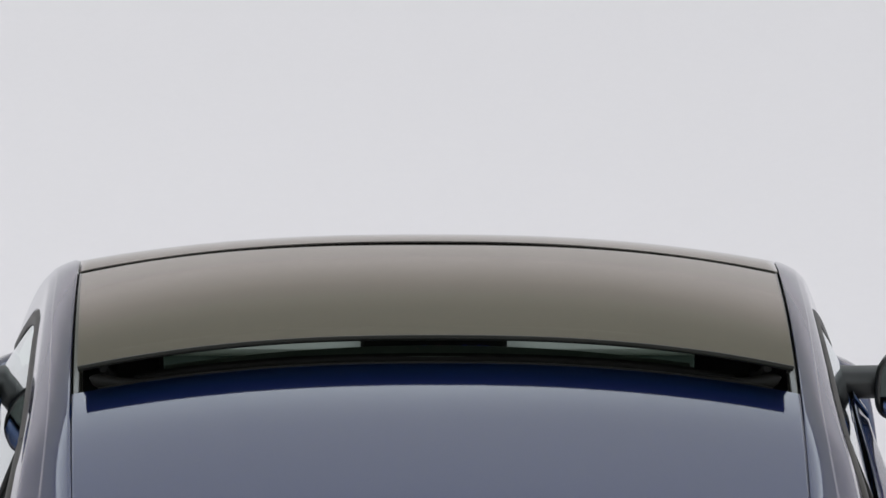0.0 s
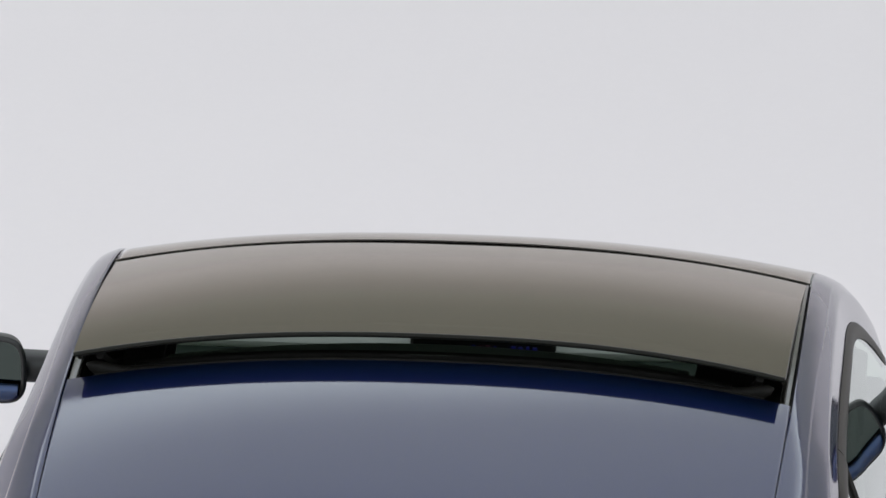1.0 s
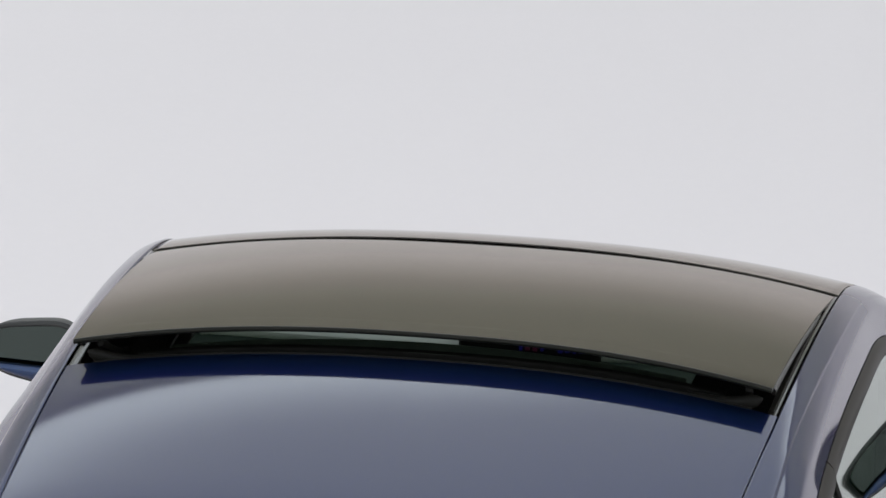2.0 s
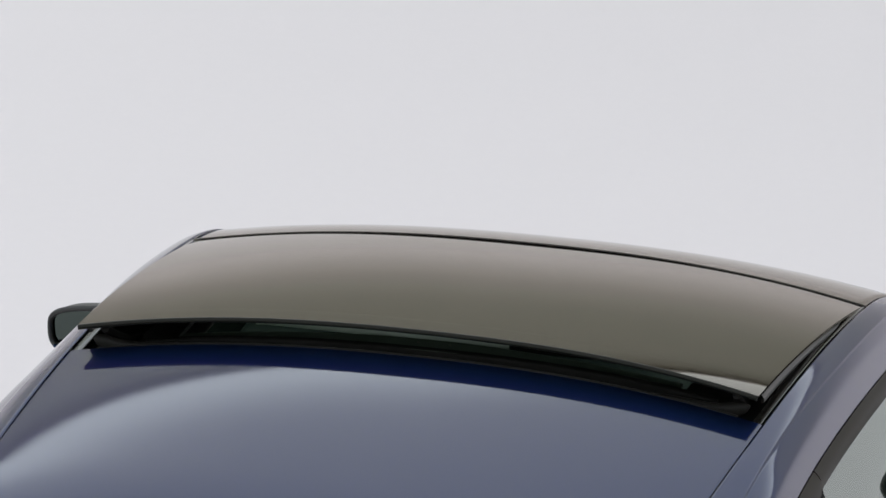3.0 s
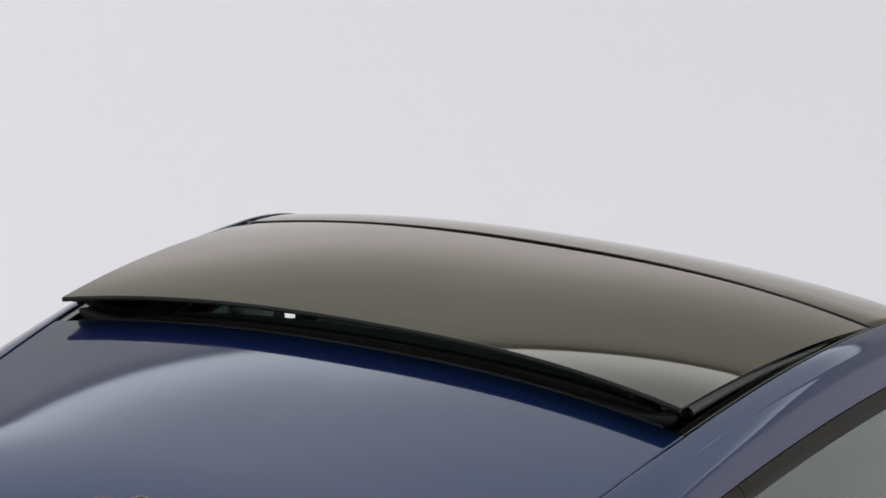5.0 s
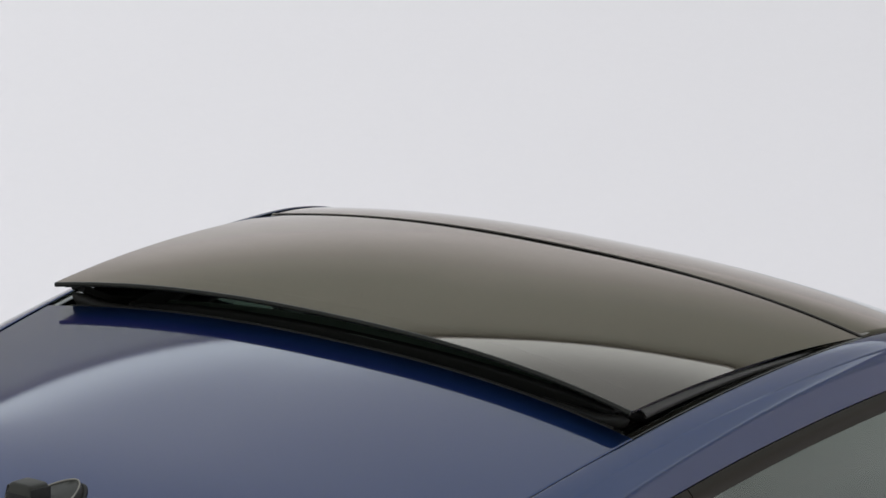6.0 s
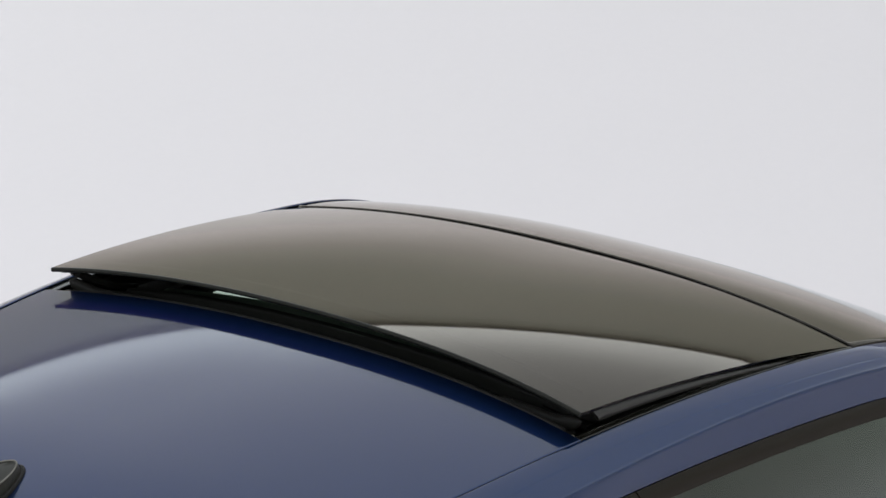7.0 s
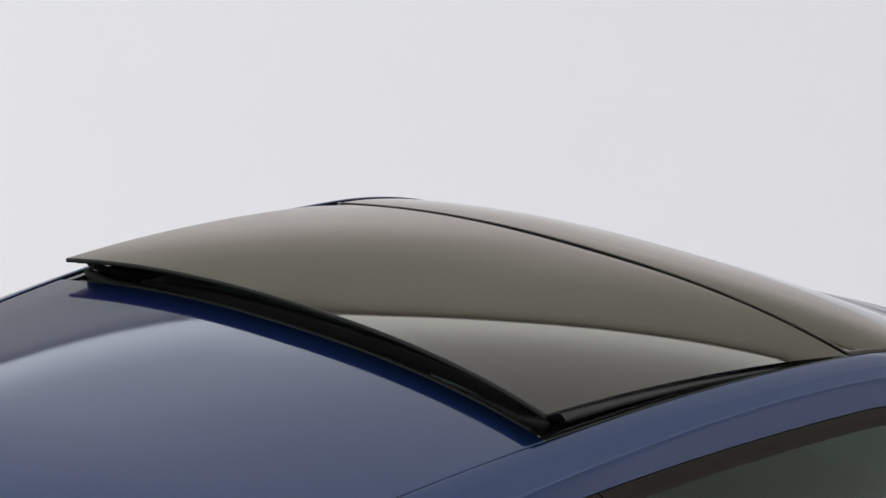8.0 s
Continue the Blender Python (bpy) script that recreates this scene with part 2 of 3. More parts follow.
# ---- The studio.
def studio():
    def disc(z0, z1, r, mat, name, label, kind):
        bm = bmesh.new()
        bmesh.ops.create_cone(bm, cap_ends=True, segments=96, radius1=r, radius2=r, depth=z1 - z0, matrix=pose(HALL_X, HALL_Y, (z0 + z1) / 2))
        tagged(finish(name, bm, mat, smooth=False), label, kind, kind="structure")

    disc(-0.2, 0.0, HALL, FLOOR_WHITE, "floor", "smooth white painted studio floor", "floor")
    disc(CEILING_Z, CEILING_Z + 0.1, HALL + 0.5, CEILING_LIGHT, "ceiling", "luminous white stretched fabric studio ceiling", "ceiling")
    def margin(u, v):
        a = 2 * math.pi * u
        r = lerp(HALL - 0.25, HALL + 0.02, v)
        return (HALL_X + r * math.cos(a), HALL_Y + r * math.sin(a), CEILING_Z - 0.03)

    bm = sheet(margin, 128, 2)
    bmesh.ops.remove_doubles(bm, verts=bm.verts[:], dist=0.001)
    tagged(finish("ceiling_margin", bm, PLASTER, smooth=False, solid=0.02), "plain white plaster margin round the luminous ceiling", "ceiling", kind="structure")
    c = 2.0

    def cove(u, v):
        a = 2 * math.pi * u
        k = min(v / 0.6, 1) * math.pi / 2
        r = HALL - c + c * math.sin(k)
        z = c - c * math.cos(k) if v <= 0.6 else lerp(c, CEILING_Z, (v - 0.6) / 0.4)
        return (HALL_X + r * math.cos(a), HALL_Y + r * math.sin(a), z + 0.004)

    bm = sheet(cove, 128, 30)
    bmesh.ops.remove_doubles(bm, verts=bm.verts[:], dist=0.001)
    tagged(finish("wall_backdrop", bm, BACKDROP, solid=-0.05), "curved white studio backdrop, dimming with height painted in as warm grey", "wall", kind="structure")


studio()

# ---- The car's roof lines.
Z0 = 1.40


def ditch_x(y):
    if y > 1.0:
        return ditch_x(1.0) + 0.10 * (y - 1.0)
    if y < -0.6:
        return ditch_x(-0.6) - 0.0952 * (-0.6 - y) - 0.12 * (y + 0.6) ** 2
    return 0.5718 + 0.0766 * y - 0.0119 * y * y + 0.004 * y ** 3


def ditch_z(y):
    if y < -0.5:
        u = -0.5 - y
        return Z0 + 0.0224375 + 0.020075 * u - 0.03855 * u * u - 0.5 * u ** 3
    if y > 0.88:
        u = y - 0.88
        return ditch_z(0.88) - 0.207 * u - 0.34 * u * u
    return Z0 + 0.001 - 0.0692 * y - 0.0597 * y * y - 0.0141 * y ** 3


def crown(y):
    return lerp(0.043, 0.053, min(max(y / 0.87, 0), 1)) if y > 0 else 0.043 + 0.02 * min(-y, 1.2)


def roof_z(s, y):
    return ditch_z(y) + crown(y) * (1 - abs(s) ** 2.4)


def trim_x(y):
    y = min(y, 1.5)
    return 0.6466 + 0.0354 * y + 0.0520 * y * y - 0.0306 * y ** 3 + 0.2069 * max(y - 0.8, 0) ** 2


def trim_z(y):
    if y < -0.12:
        u = -0.12 - y
        return trim_z(-0.12) + 0.06 * u - 0.62 * u * u
    return Z0 - 0.0834 - 0.0970 * y - 0.0257 * y * y - 0.015 * y ** 3 - 0.3532 * max(y - 0.8, 0) ** 2


def belt_z(y):
    return along(y, [(-0.7, 0.97), (0.4, 0.945), (1.1, 0.90), (1.5, 0.845)])



def belt_x(y):
    return along(y, [(-1.5, 0.55), (-0.9, 0.74), (-0.3, 0.77), (0.4, 0.78), (1.1, 0.815), (1.5, 0.835), (1.7, 0.80)])


def half_w(y):
    return along(y, [(-1.55, 0.62), (-1.2, 0.80), (-0.6, 0.875), (0.5, 0.885), (1.4, 0.885), (2.0, 0.84), (2.35, 0.62), (2.45, 0.45)])


def top_z(y):
    return along(y, [(-1.55, 0.80), (-1.1, 0.93), (-0.6, 0.965), (0.4, 0.945), (1.25, 0.88), (1.6, 0.80), (1.9, 0.73), (2.2, 0.60), (2.45, 0.45)])


car = new("car")
tagged(car, "deep metallic blue compact car with tilted-open panoramic glass sunroof", "car")


def both(build):
    for sign in (1, -1):
        build(sign)


# ---- Rear roof skin.
REAR_END = -0.95


def rear_roof():
    def top(u, v):
        s = math.copysign(1 - abs(1 - abs(2 * u - 1)) ** 1.6, 2 * u - 1)
        front = 0.004 + 0.028 * (1 - s * s)
        y = lerp(front, REAR_END, v ** 1.5)
        w = ditch_x(y) - 0.0021
        near = w * (1 - abs(s))
        lip = 0.003 * max(0.0, 1 - v * 0.95 / 0.004) ** 2 + 0.0012 * max(0.0, 1 - near / 0.003) ** 2
        return (s * w, y, roof_z(s, y) - lip)

    part("rear_roof", sheet(top, 160, 130), PAINT, car, "blue rear roof skin", solid=0.004)


rear_roof()


# ---- Side frames: roof rail from the joint down to the window trim, front pillar and rear quarter.
def rail_point(y, v):
    """Across the rail: a rounded top face, a fine stepped crease, a second face and a rounded shoulder over the window."""
    front = min(max((y + 0.1) / 0.8, 0), 1)
    front = front * front * (3 - 2 * front)
    fold, shoulder = lerp(0.42, 0.54, front), lerp(0.81, 0.77, front)
    step = 0.014
    near, ridge = lerp(0.22, 0.19, front), lerp(0.62, 0.54, front)
    below, edge = lerp(0.66, 0.70, front), lerp(0.94, 1.0, front)

    def bend(t, at, soft):
        return soft * math.log(1 + math.exp((t - at) / soft)) - soft * math.log(1 + math.exp(-at / soft))

    def faces(t):
        a, b = min(t, fold), min(max(t - fold, 0), shoulder - fold)
        return near * a + (ridge - near) * a * a / (2 * fold) + below * b + (edge - below) * b * b / (2 * (shoulder - fold)) + edge * max(t - shoulder, 0) + step / (1 + math.exp((fold - t) / 0.007))

    fall, rest = faces(v), 1 - faces(1)
    fall += rest * bend(v, shoulder, 0.018) / bend(1, shoulder, 0.018)
    fall += 0.015 * max(0.0, 1 - v / 0.04) ** 2
    q = Vector((v, fall))
    x0, z0, x1, z1 = ditch_x(y) - 0.0010, ditch_z(y), trim_x(y), trim_z(y)
    if z1 < top_z(y) - 0.01:
        x1, z1 = belt_x(y) + 0.012, top_z(y) - 0.01
    return Vector((lerp(x0, x1, q.x), y, lerp(z0, z1, q.y)))


def side_frame(sign):
    def top(u, v):
        p = rail_point(lerp(-1.52, 1.52, u), v)
        return (sign * p.x, p.y, p.z)

    frame_ob = part("side_frame", sheet(top, 140, 128), PAINT, car, "blue roof rail beside the sunroof", solid=0.003 * sign)

    def joint(u, v):
        y = lerp(-0.95, 0.0, u)
        return (sign * (ditch_x(y) + lerp(-0.006, 0.003, v)), y, ditch_z(y) - 0.0055)

    part("roof_joint", sheet(joint, 40, 1), PAINT, frame_ob, "dark roof joint", solid=0.003)


both(side_frame)


# ---- Sunroof.
HINGE = 0.86
TILT = 0.0465


def panel_edge(s):
    """Rear and front y of the panel at s."""
    return 0.017 + 0.034 * (1 - s * s), 0.853 + 0.034 * (1 - s * s)


def panel_w(y):
    return 0.5588 + 0.0735 * y


def panel_z(s, y):
    c = lerp(0.0405, 0.0525, min(max(y / 0.86, 0), 1))
    droop = 0.003 * s * s * max(0.0, 1 - y / 0.32) ** 2
    return ditch_z(y) - 0.001 + c * (1 - abs(s) ** 2.5) + TILT * (1 - y / HINGE) - droop


def panel_point(u, v, inset=0.0, drop=0.0):
    s = (2 * u - 1)
    y0, y1 = panel_edge(s)
    y = lerp(y0 + inset, y1 - inset, v)
    w = panel_w(y) - inset
    return (s * w, y, panel_z(s, y) - drop)


def sunroof():
    bm = slab(lambda u, v: panel_point(u, v), lambda u, v: panel_point(u, v, 0.001, 0.0055), 80, 60)
    glass_ob = part("sunroof", bm, ROOF_GLASS, car, "dark tinted glass sunroof panel tilted open")

    def path(s0, s1, y_off, drop, n=50):
        out = []
        for k in range(n + 1):
            s = lerp(s0, s1, k / n)
            y = panel_edge(s)[0] + y_off
            out.append((s * panel_w(y), y, panel_z(s, y) - drop))
        return out

    part("rear_edge_seal", sweep(path(-0.998, 0.998, 0.0002, 0.0038), round_section(0.0095, 0.0082, 0.0040, 4)), GLASS_RIM, glass_ob, "rounded dark rear rim of the glass")
    part("rear_frame", sweep(path(-0.90, 0.90, 0.058, 0.0105), round_section(0.05, 0.007, 0.003)), RUBBER, glass_ob, "black frame under the glass")

    def inner(u, v):
        s = 2 * u - 1
        y0, y1 = panel_edge(s)
        y = lerp(y0 + 0.012, y1 - 0.012, v)
        return (s * (panel_w(y) - 0.014), y, panel_z(s, y) - 0.0075)

    def band(u0, u1, v0, v1, name):
        part(name, sheet(lambda u, v: inner(lerp(u0, u1, u), lerp(v0, v1, v)), 40, 40), SATIN_BLACK, glass_ob, "black printed border under the glass", solid=0.002)

    band(0, 1, 0, 0.16, "border")
    band(0, 1, 0.88, 1, "border")
    band(0, 0.07, 0.16, 0.88, "border")
    band(0.93, 1, 0.16, 0.88, "border")
    for sign in (1, -1):
        def blade(u, v, lift):
            y = lerp(0.060 + 0.014 * v, 0.845, u)
            h = lerp(0.019, 0.006, u)
            bow = 0.0035 * math.sin(math.pi * v)
            return (sign * (panel_w(y) - 0.006 + 0.003 * v + bow - lift), y, panel_z(1, y) - 0.0085 - h * v)

        part("side_blade", slab(lambda u, v: blade(u, v, 0), lambda u, v: blade(u, v, 0.005), 40, 6), BLADE, glass_ob, "dark side cover strip")


sunroof()


def sunroof_frame():
    """The fixed opening: side trims, channels, seals, gutters and headlining cross rails."""
    base = None
    for sign in (1, -1):
        pts = []
        for k in range(61):
            y = lerp(0.002, 1.0, k / 60)
            pts.append((sign * (ditch_x(y) - 0.0128), y, ditch_z(y) - 0.0092))
        trim = part("side_trim", sweep(pts, round_section(0.0160, 0.016, 0.0020)), STRIP, car, "gloss black strip beside the sunroof")
        base = base or trim

        def channel(u, v):
            y = lerp(0.0, 1.0, u)
            return (sign * lerp(0.47 + 0.0766 * y, ditch_x(y) + 0.006, v), y, ditch_z(y) - lerp(0.045, 0.018, v * v))

        part("roof_channel", sheet(channel, 40, 4), RUBBER, trim, "black guide channel", solid=0.004)

    def line(s0, s1, y_off, drop, n=60):
        out = []
        for k in range(n + 1):
            s = lerp(s0, s1, k / n)
            y = 0.004 + 0.028 * (1 - s * s) + y_off
            out.append((s * (ditch_x(y) - 0.006), y, roof_z(s, y) - drop))
        return out

    part("roof_seal", sweep(line(-0.93, 0.93, 0.010, 0.008), round_section(0.012, 0.014, 0.005)), RUBBER, base, "black rubber lip")
    part("roof_gutter", sweep(line(-0.93, 0.93, 0.032, 0.022), round_section(0.026, 0.010, 0.004)), RUBBER, base, "black gutter")
    part("cross_beam", sweep(line(-0.83, 0.83, 0.123, 0.0395), round_section(0.016, 0.030, 0.005)), RUBBER, base, "black cross beam inside the opening")

    def bar(u, v, drop):
        x = lerp(-0.434, 0.412, u)
        return (x, lerp(0.148, 0.191, v), 1.4085 - 0.184 * x * x + 0.002 * (v - 0.5) - drop)

    blind = part("blind_bar", slab(lambda u, v: bar(u, v, 0), lambda u, v: bar(u, v, 0.006), 60, 4), BLIND_GREEN, base, "dark green pull bar of the roller blind")
    for sign, start in ((1, 0.416), (-1, 0.438)):
        def guide(u, v, drop):
            y = lerp(0.125, 0.80, u)
            x = lerp(start + 0.05 * u, ditch_x(y) - 0.075, v)
            return (sign * x, y, 1.4075 - 0.184 * x * x + ditch_z(y) - ditch_z(0.17) - drop)
        part("blind_guide", slab(lambda u, v: guide(u, v, 0), lambda u, v: guide(u, v, 0.008), 24, 3), RUBBER, base, "black side guide of the roller blind")
    for x in (-0.027, 0.027):
        part("screw", soft_box((0.003, 0.003, 0.0015), (x, 0.176, 1.4090), 0.0005, 1), BRACKET, blind, "pale screw head")
    for sign in (1, -1):
        pts, girth = [], []
        for k in range(25):
            t = k / 24
            w = lerp(0.66, 0.955, t)
            y = lerp(0.064, 0.046, t * t)
            rise = 0.030 * max(0.0, (t - 0.45) / 0.55) ** 2
            pts.append((sign * w * (ditch_x(y) - 0.006), y, roof_z(w, y) - 0.020 + rise))
            girth.append(lerp(0.55, 1.0, min(t * 2.2, 1)) * math.sqrt(max(1 - max(0, (t - 0.86) / 0.14) ** 2, 0.02)))
        part("corner_bellows", sweep(pts, round_section(0.020, 0.024, 0.0098, 4), girth=girth), RUBBER, base, "soft black corner bellows")


sunroof_frame()


def lift_arm(sign):
    """Hinge arm that holds the raised rear corner of the glass."""
    pts = []
    for k in range(9):
        t = k / 8
        y = lerp(0.20, 0.045, t)
        pts.append((sign * lerp(0.515, 0.522, t), y, lerp(ditch_z(0.2) - 0.03, panel_z(0.93, 0.045) - 0.016, t ** 1.3)))
    arm = part("lift_arm", sweep(pts, round_section(0.012, 0.014, 0.004)), RUBBER, car, "black sunroof lift arm")
    part("corner_tab", soft_box((0.020, 0.010, 0.006), (sign * 0.520, 0.014, ditch_z(0.014) - 0.006), 0.0025, 2, (0, sign * 8, 0)), BRACKET, arm, "pale brown corner tab")
    part("corner_tab", soft_box((0.008, 0.014, 0.006), (sign * 0.5445, 0.014, ditch_z(0.014) - 0.005), 0.0025, 2), BRACKET, arm, "pale brown corner tab")


both(lift_arm)


def header():
    """Fixed gloss black panel between sunroof and windscreen."""
    def top(u, v):
        s = 2 * u - 1
        y0 = 0.8620 + 0.034 * (1 - s * s)
        y1 = 1.12 + 0.06 * (1 - s * s)
        y = lerp(y0, y1, v ** 1.7)
        lip = 0.0020 * max(0.0, 1 - (y - y0) / 0.005) ** 2
        return (s * (ditch_x(y) - 0.004), y, roof_z(s, y) + 0.0005 - lip)

    ob = part("header_panel", sheet(top, 80, 60), ROOF_GLASS, car, "dark tinted glass front roof panel", solid=0.005)
    part("header_liner", sheet(lambda u, v: Vector(top(lerp(0.01, 0.99, u), lerp(0.04, 0.98, v))) + Vector((0, 0, -0.009)), 60, 16), SATIN_BLACK, ob, "black backing under the glass", solid=0.004)

    def seal(u, v):
        s = 2 * u - 1
        y = 0.8585 + 0.034 * (1 - s * s) + lerp(-0.008, 0.006, v)
        return (s * (ditch_x(y) - 0.008), y, roof_z(s, y) - 0.009)

    part("front_seal", sheet(seal, 60, 2), RUBBER, ob, "black rubber seal", solid=0.004)


header()


# ---- Glass round the cabin.
def windscreen():
    def top(u, v):
        s = 2 * u - 1
        y = lerp(1.122 + 0.06 * (1 - s * s), 1.50 + 0.12 * (1 - s * s), v)
        return Vector((s * (ditch_x(y) - 0.004), y, roof_z(s, y)))

    ob = part("windscreen", sheet(top, 40, 24), SCREEN_GLASS, car, "faintly green tinted windscreen")
    part("top_border", sheet(lambda u, v: top(u, v * 0.10) + Vector((0, -0.004, -0.006)), 40, 3), SATIN_BLACK, ob, "black printed band")
    part("scuttle", slab(lambda u, v: top(u, 1) + Vector((0, lerp(-0.01, 0.09, v), -0.012 - 0.03 * v)), lambda u, v: top(u, 1) + Vector((0, lerp(-0.01, 0.09, v), -0.06)), 30, 3), SATIN_BLACK, car, "black plastic scuttle")
    mirror = part("interior_mirror", soft_box((0.22, 0.03, 0.065), (0, 1.10, 1.18), 0.012), SATIN_BLACK, car, "black interior mirror")
    part("stem", sweep([(0, 1.11, 1.19), (0, 1.16, 1.235)], ring_section(0.012)), SATIN_BLACK, mirror)


windscreen()


def side_glass(sign):
    def edge(y):
        return Vector((trim_x(y) + 0.011, y, trim_z(y) - 0.029))

    def low(y):
        return Vector((belt_x(y), y, belt_z(y)))

    def pane(y0, y1):
        def fn(u, v):
            y = lerp(y0, y1, u)
            p = edge(y).lerp(low(y), v)
            p.x += 0.009 * math.sin(math.pi * v)
            return (sign * p.x, p.y, p.z)
        return fn

    door = part("door_window", sheet(pane(0.046, 1.42), 40, 14), GREEN_GLASS, car, "green tinted door window")
    quarter = part("quarter_window", sheet(pane(-0.72, 0.034), 30, 14), GREEN_GLASS, car, "green tinted rear quarter window")
    seam = []
    for k in range(12):
        p = pane(0.031, 0.049)(0.5, k / 11)
        seam.append((p[0] + 0.002 * sign, p[1] - 0.12 * k / 11, p[2]))
    part("pane_seal", sweep(seam, round_section(0.010, 0.008, 0.003)), RUBBER, quarter, "black rubber seal between panes")

    def strip(y0, y1, drop, out):
        def at(u, v, lift):
            y = lerp(y0, y1, u)
            belly = 0.004 * math.sin(math.pi * v)
            return (sign * (trim_x(y) + 0.001 + out * v + belly - lift), y, trim_z(y) - 0.001 - drop * v + belly * 0.5 - lift * 0.5)
        return slab(lambda u, v: at(u, v, 0), lambda u, v: at(u, v, 0.009), 60, 6)

    part("window_trim", strip(0.053, 1.42, 0.031, 0.014), TRIM_MAT, door, "dark glossy window trim")
    part("window_trim", strip(-0.72, 0.049, 0.034, 0.017), TRIM_MAT, quarter, "dark glossy window trim")


both(side_glass)


# ---- Lower body.
def lower_side(sign, y0, y1, name, label, mat=PAINT):
    def fn(u, v):
        y = lerp(y0, y1, u)
        w, zt = half_w(y), top_z(y)
        inner = min(belt_x(y) + 0.012, w - 0.02) if y < 1.7 else w - 0.10
        rows = [(inner, zt), (lerp(inner, w, 0.55), zt - 0.035), (w - 0.01, zt - 0.13), (w, zt - 0.24), (w - 0.006, 0.42), (w - 0.03, 0.27), (w - 0.09, 0.20)]
        k = v * (len(rows) - 1)
        i = min(int(k), len(rows) - 2)
        t = k - i
        t = t * t * (3 - 2 * t) * 0.4 + t * 0.6
        return (sign * lerp(rows[i][0], rows[i + 1][0], t), y, lerp(rows[i][1], rows[i + 1][1], t))

    return part(name, sheet(fn, 40, 30), mat, car, label, solid=0.004 * sign)


def sides(sign):
    door = lower_side(sign, 0.0, 1.26, "door", "blue front door")
    part("handle", sweep([(sign * (0.90), lerp(0.10, 0.28, k / 10), 0.79 + 0.008 * math.sin(math.pi * k / 10)) for k in range(11)], round_section(0.022, 0.026, 0.009)), PAINT, door, "blue pull handle")
    lower_side(sign, -1.55, -0.006, "quarter_panel", "blue rear quarter panel")
    lower_side(sign, 1.266, 2.45, "front_wing", "blue front wing")
    for y in (1.80, -0.60):
        def arch(u, v):
            a = lerp(-0.15, math.pi + 0.15, u)
            r = lerp(0.345, 0.41, v)
            bulge = 0.04 + 0.035 * math.sin(math.pi * min(v * 0.9 + 0.05, 1)) - 0.05 * v * v
            return (sign * (0.87 + bulge), y + r * math.cos(a), 0.325 + r * math.sin(a))
        part("wheel_arch", sheet(arch, 40, 8), PAINT, car, "blue flared wheel arch", solid=0.004)


both(sides)


def front_and_rear():
    def hood(u, v):
        s = 2 * u - 1
        y = lerp(1.58 + 0.12 * (1 - s * s), 2.44 - 0.10 * s * s, v)
        w = lerp(0.70, 0.44, v ** 1.5)
        z = along(y, [(1.5, 0.93), (1.7, 0.86), (1.85, 0.80), (2.0, 0.735), (2.2, 0.63), (2.45, 0.46)]) + 0.12 * (1 - s * s)
        return (s * w, y, z)

    part("hood", sheet(hood, 40, 40), PAINT, car, "blue domed engine lid", solid=0.004)

    def bumper(y0, curve):
        def fn(u, v):
            s = 2 * u - 1
            a = lerp(0, 1, v)
            bulge = 0.07 * math.sin(math.pi * a)
            return (s * 0.80, y0 - curve * s * s * abs(s) + math.copysign(bulge, curve), lerp(0.19, 0.50 if curve > 0 else 0.82, a))
        return fn

    part("front_bumper", sheet(bumper(2.42, 0.40), 40, 12), PAINT, car, "blue front bumper", solid=0.004)
    part("rear_bumper", sheet(bumper(-1.58, -0.35), 40, 12), PAINT, car, "blue rear bumper", solid=0.004)

    def tail(u, v):
        s = 2 * u - 1
        y = lerp(REAR_END - 0.006, -1.52, v)
        w = ditch_x(y) - 0.0035
        return (s * w, y - 0.02 * (1 - s * s) * v, max(roof_z(s, y), 0.80))

    gate = part("tailgate", sheet(tail, 40, 30), PAINT, car, "blue tailgate", solid=0.004)
    part("rear_window", sheet(lambda u, v: Vector(tail(lerp(0.1, 0.9, u), lerp(0.08, 0.5, v))) + Vector((0, -0.004, 0.006)), 30, 16), DARK_GLASS, gate, "dark rear window", solid=0.004)
    for sign in (1, -1):
        part("headlight", soft_box((0.26, 0.2, 0.24), (sign * 0.60, 2.10, 0.52), 0.09, 5, (25, 0, -sign * 22)), LAMP_LENS, car, "round clear headlight")
        part("tail_light", soft_box((0.28, 0.12, 0.16), (sign * 0.62, -1.44, 0.78), 0.05, 4, (0, 0, sign * 25)), RED_LENS, car, "red tail light")


front_and_rear()


def wheel(sign, y):
    m = pose(sign * 0.80, y, 0.325)
    k = sign
    tyre = lathe([(-0.10 * k, 0.24), (-0.105 * k, 0.29), (-0.085 * k, 0.32), (0.085 * k, 0.325), (0.10 * k, 0.30), (0.10 * k, 0.245), (0.06 * k, 0.235)], 48, m)
    ob = part("wheel", tyre, TYRE, car, "black tyre on silver rim")
    part("rim", lathe([(0.06 * k, 0.237), (0.075 * k, 0.232), (0.05 * k, 0.21), (0.035 * k, 0.12), (0.065 * k, 0.05), (0.075 * k, 0.001)], 48, m), ALLOY, ob, "silver alloy rim")
    for j in range(5):
        a = 2 * math.pi * j / 5
        bar = [(sign * 0.875, y + r * math.cos(a), 0.325 + r * math.sin(a)) for r in (0.04, 0.12, 0.22)]
        part("spoke", sweep(bar, round_section(0.045, 0.03, 0.01), (1, 0, 0)), ALLOY, ob)


for side in (1, -1):
    for axle in (1.80, -0.60):
        wheel(side, axle)


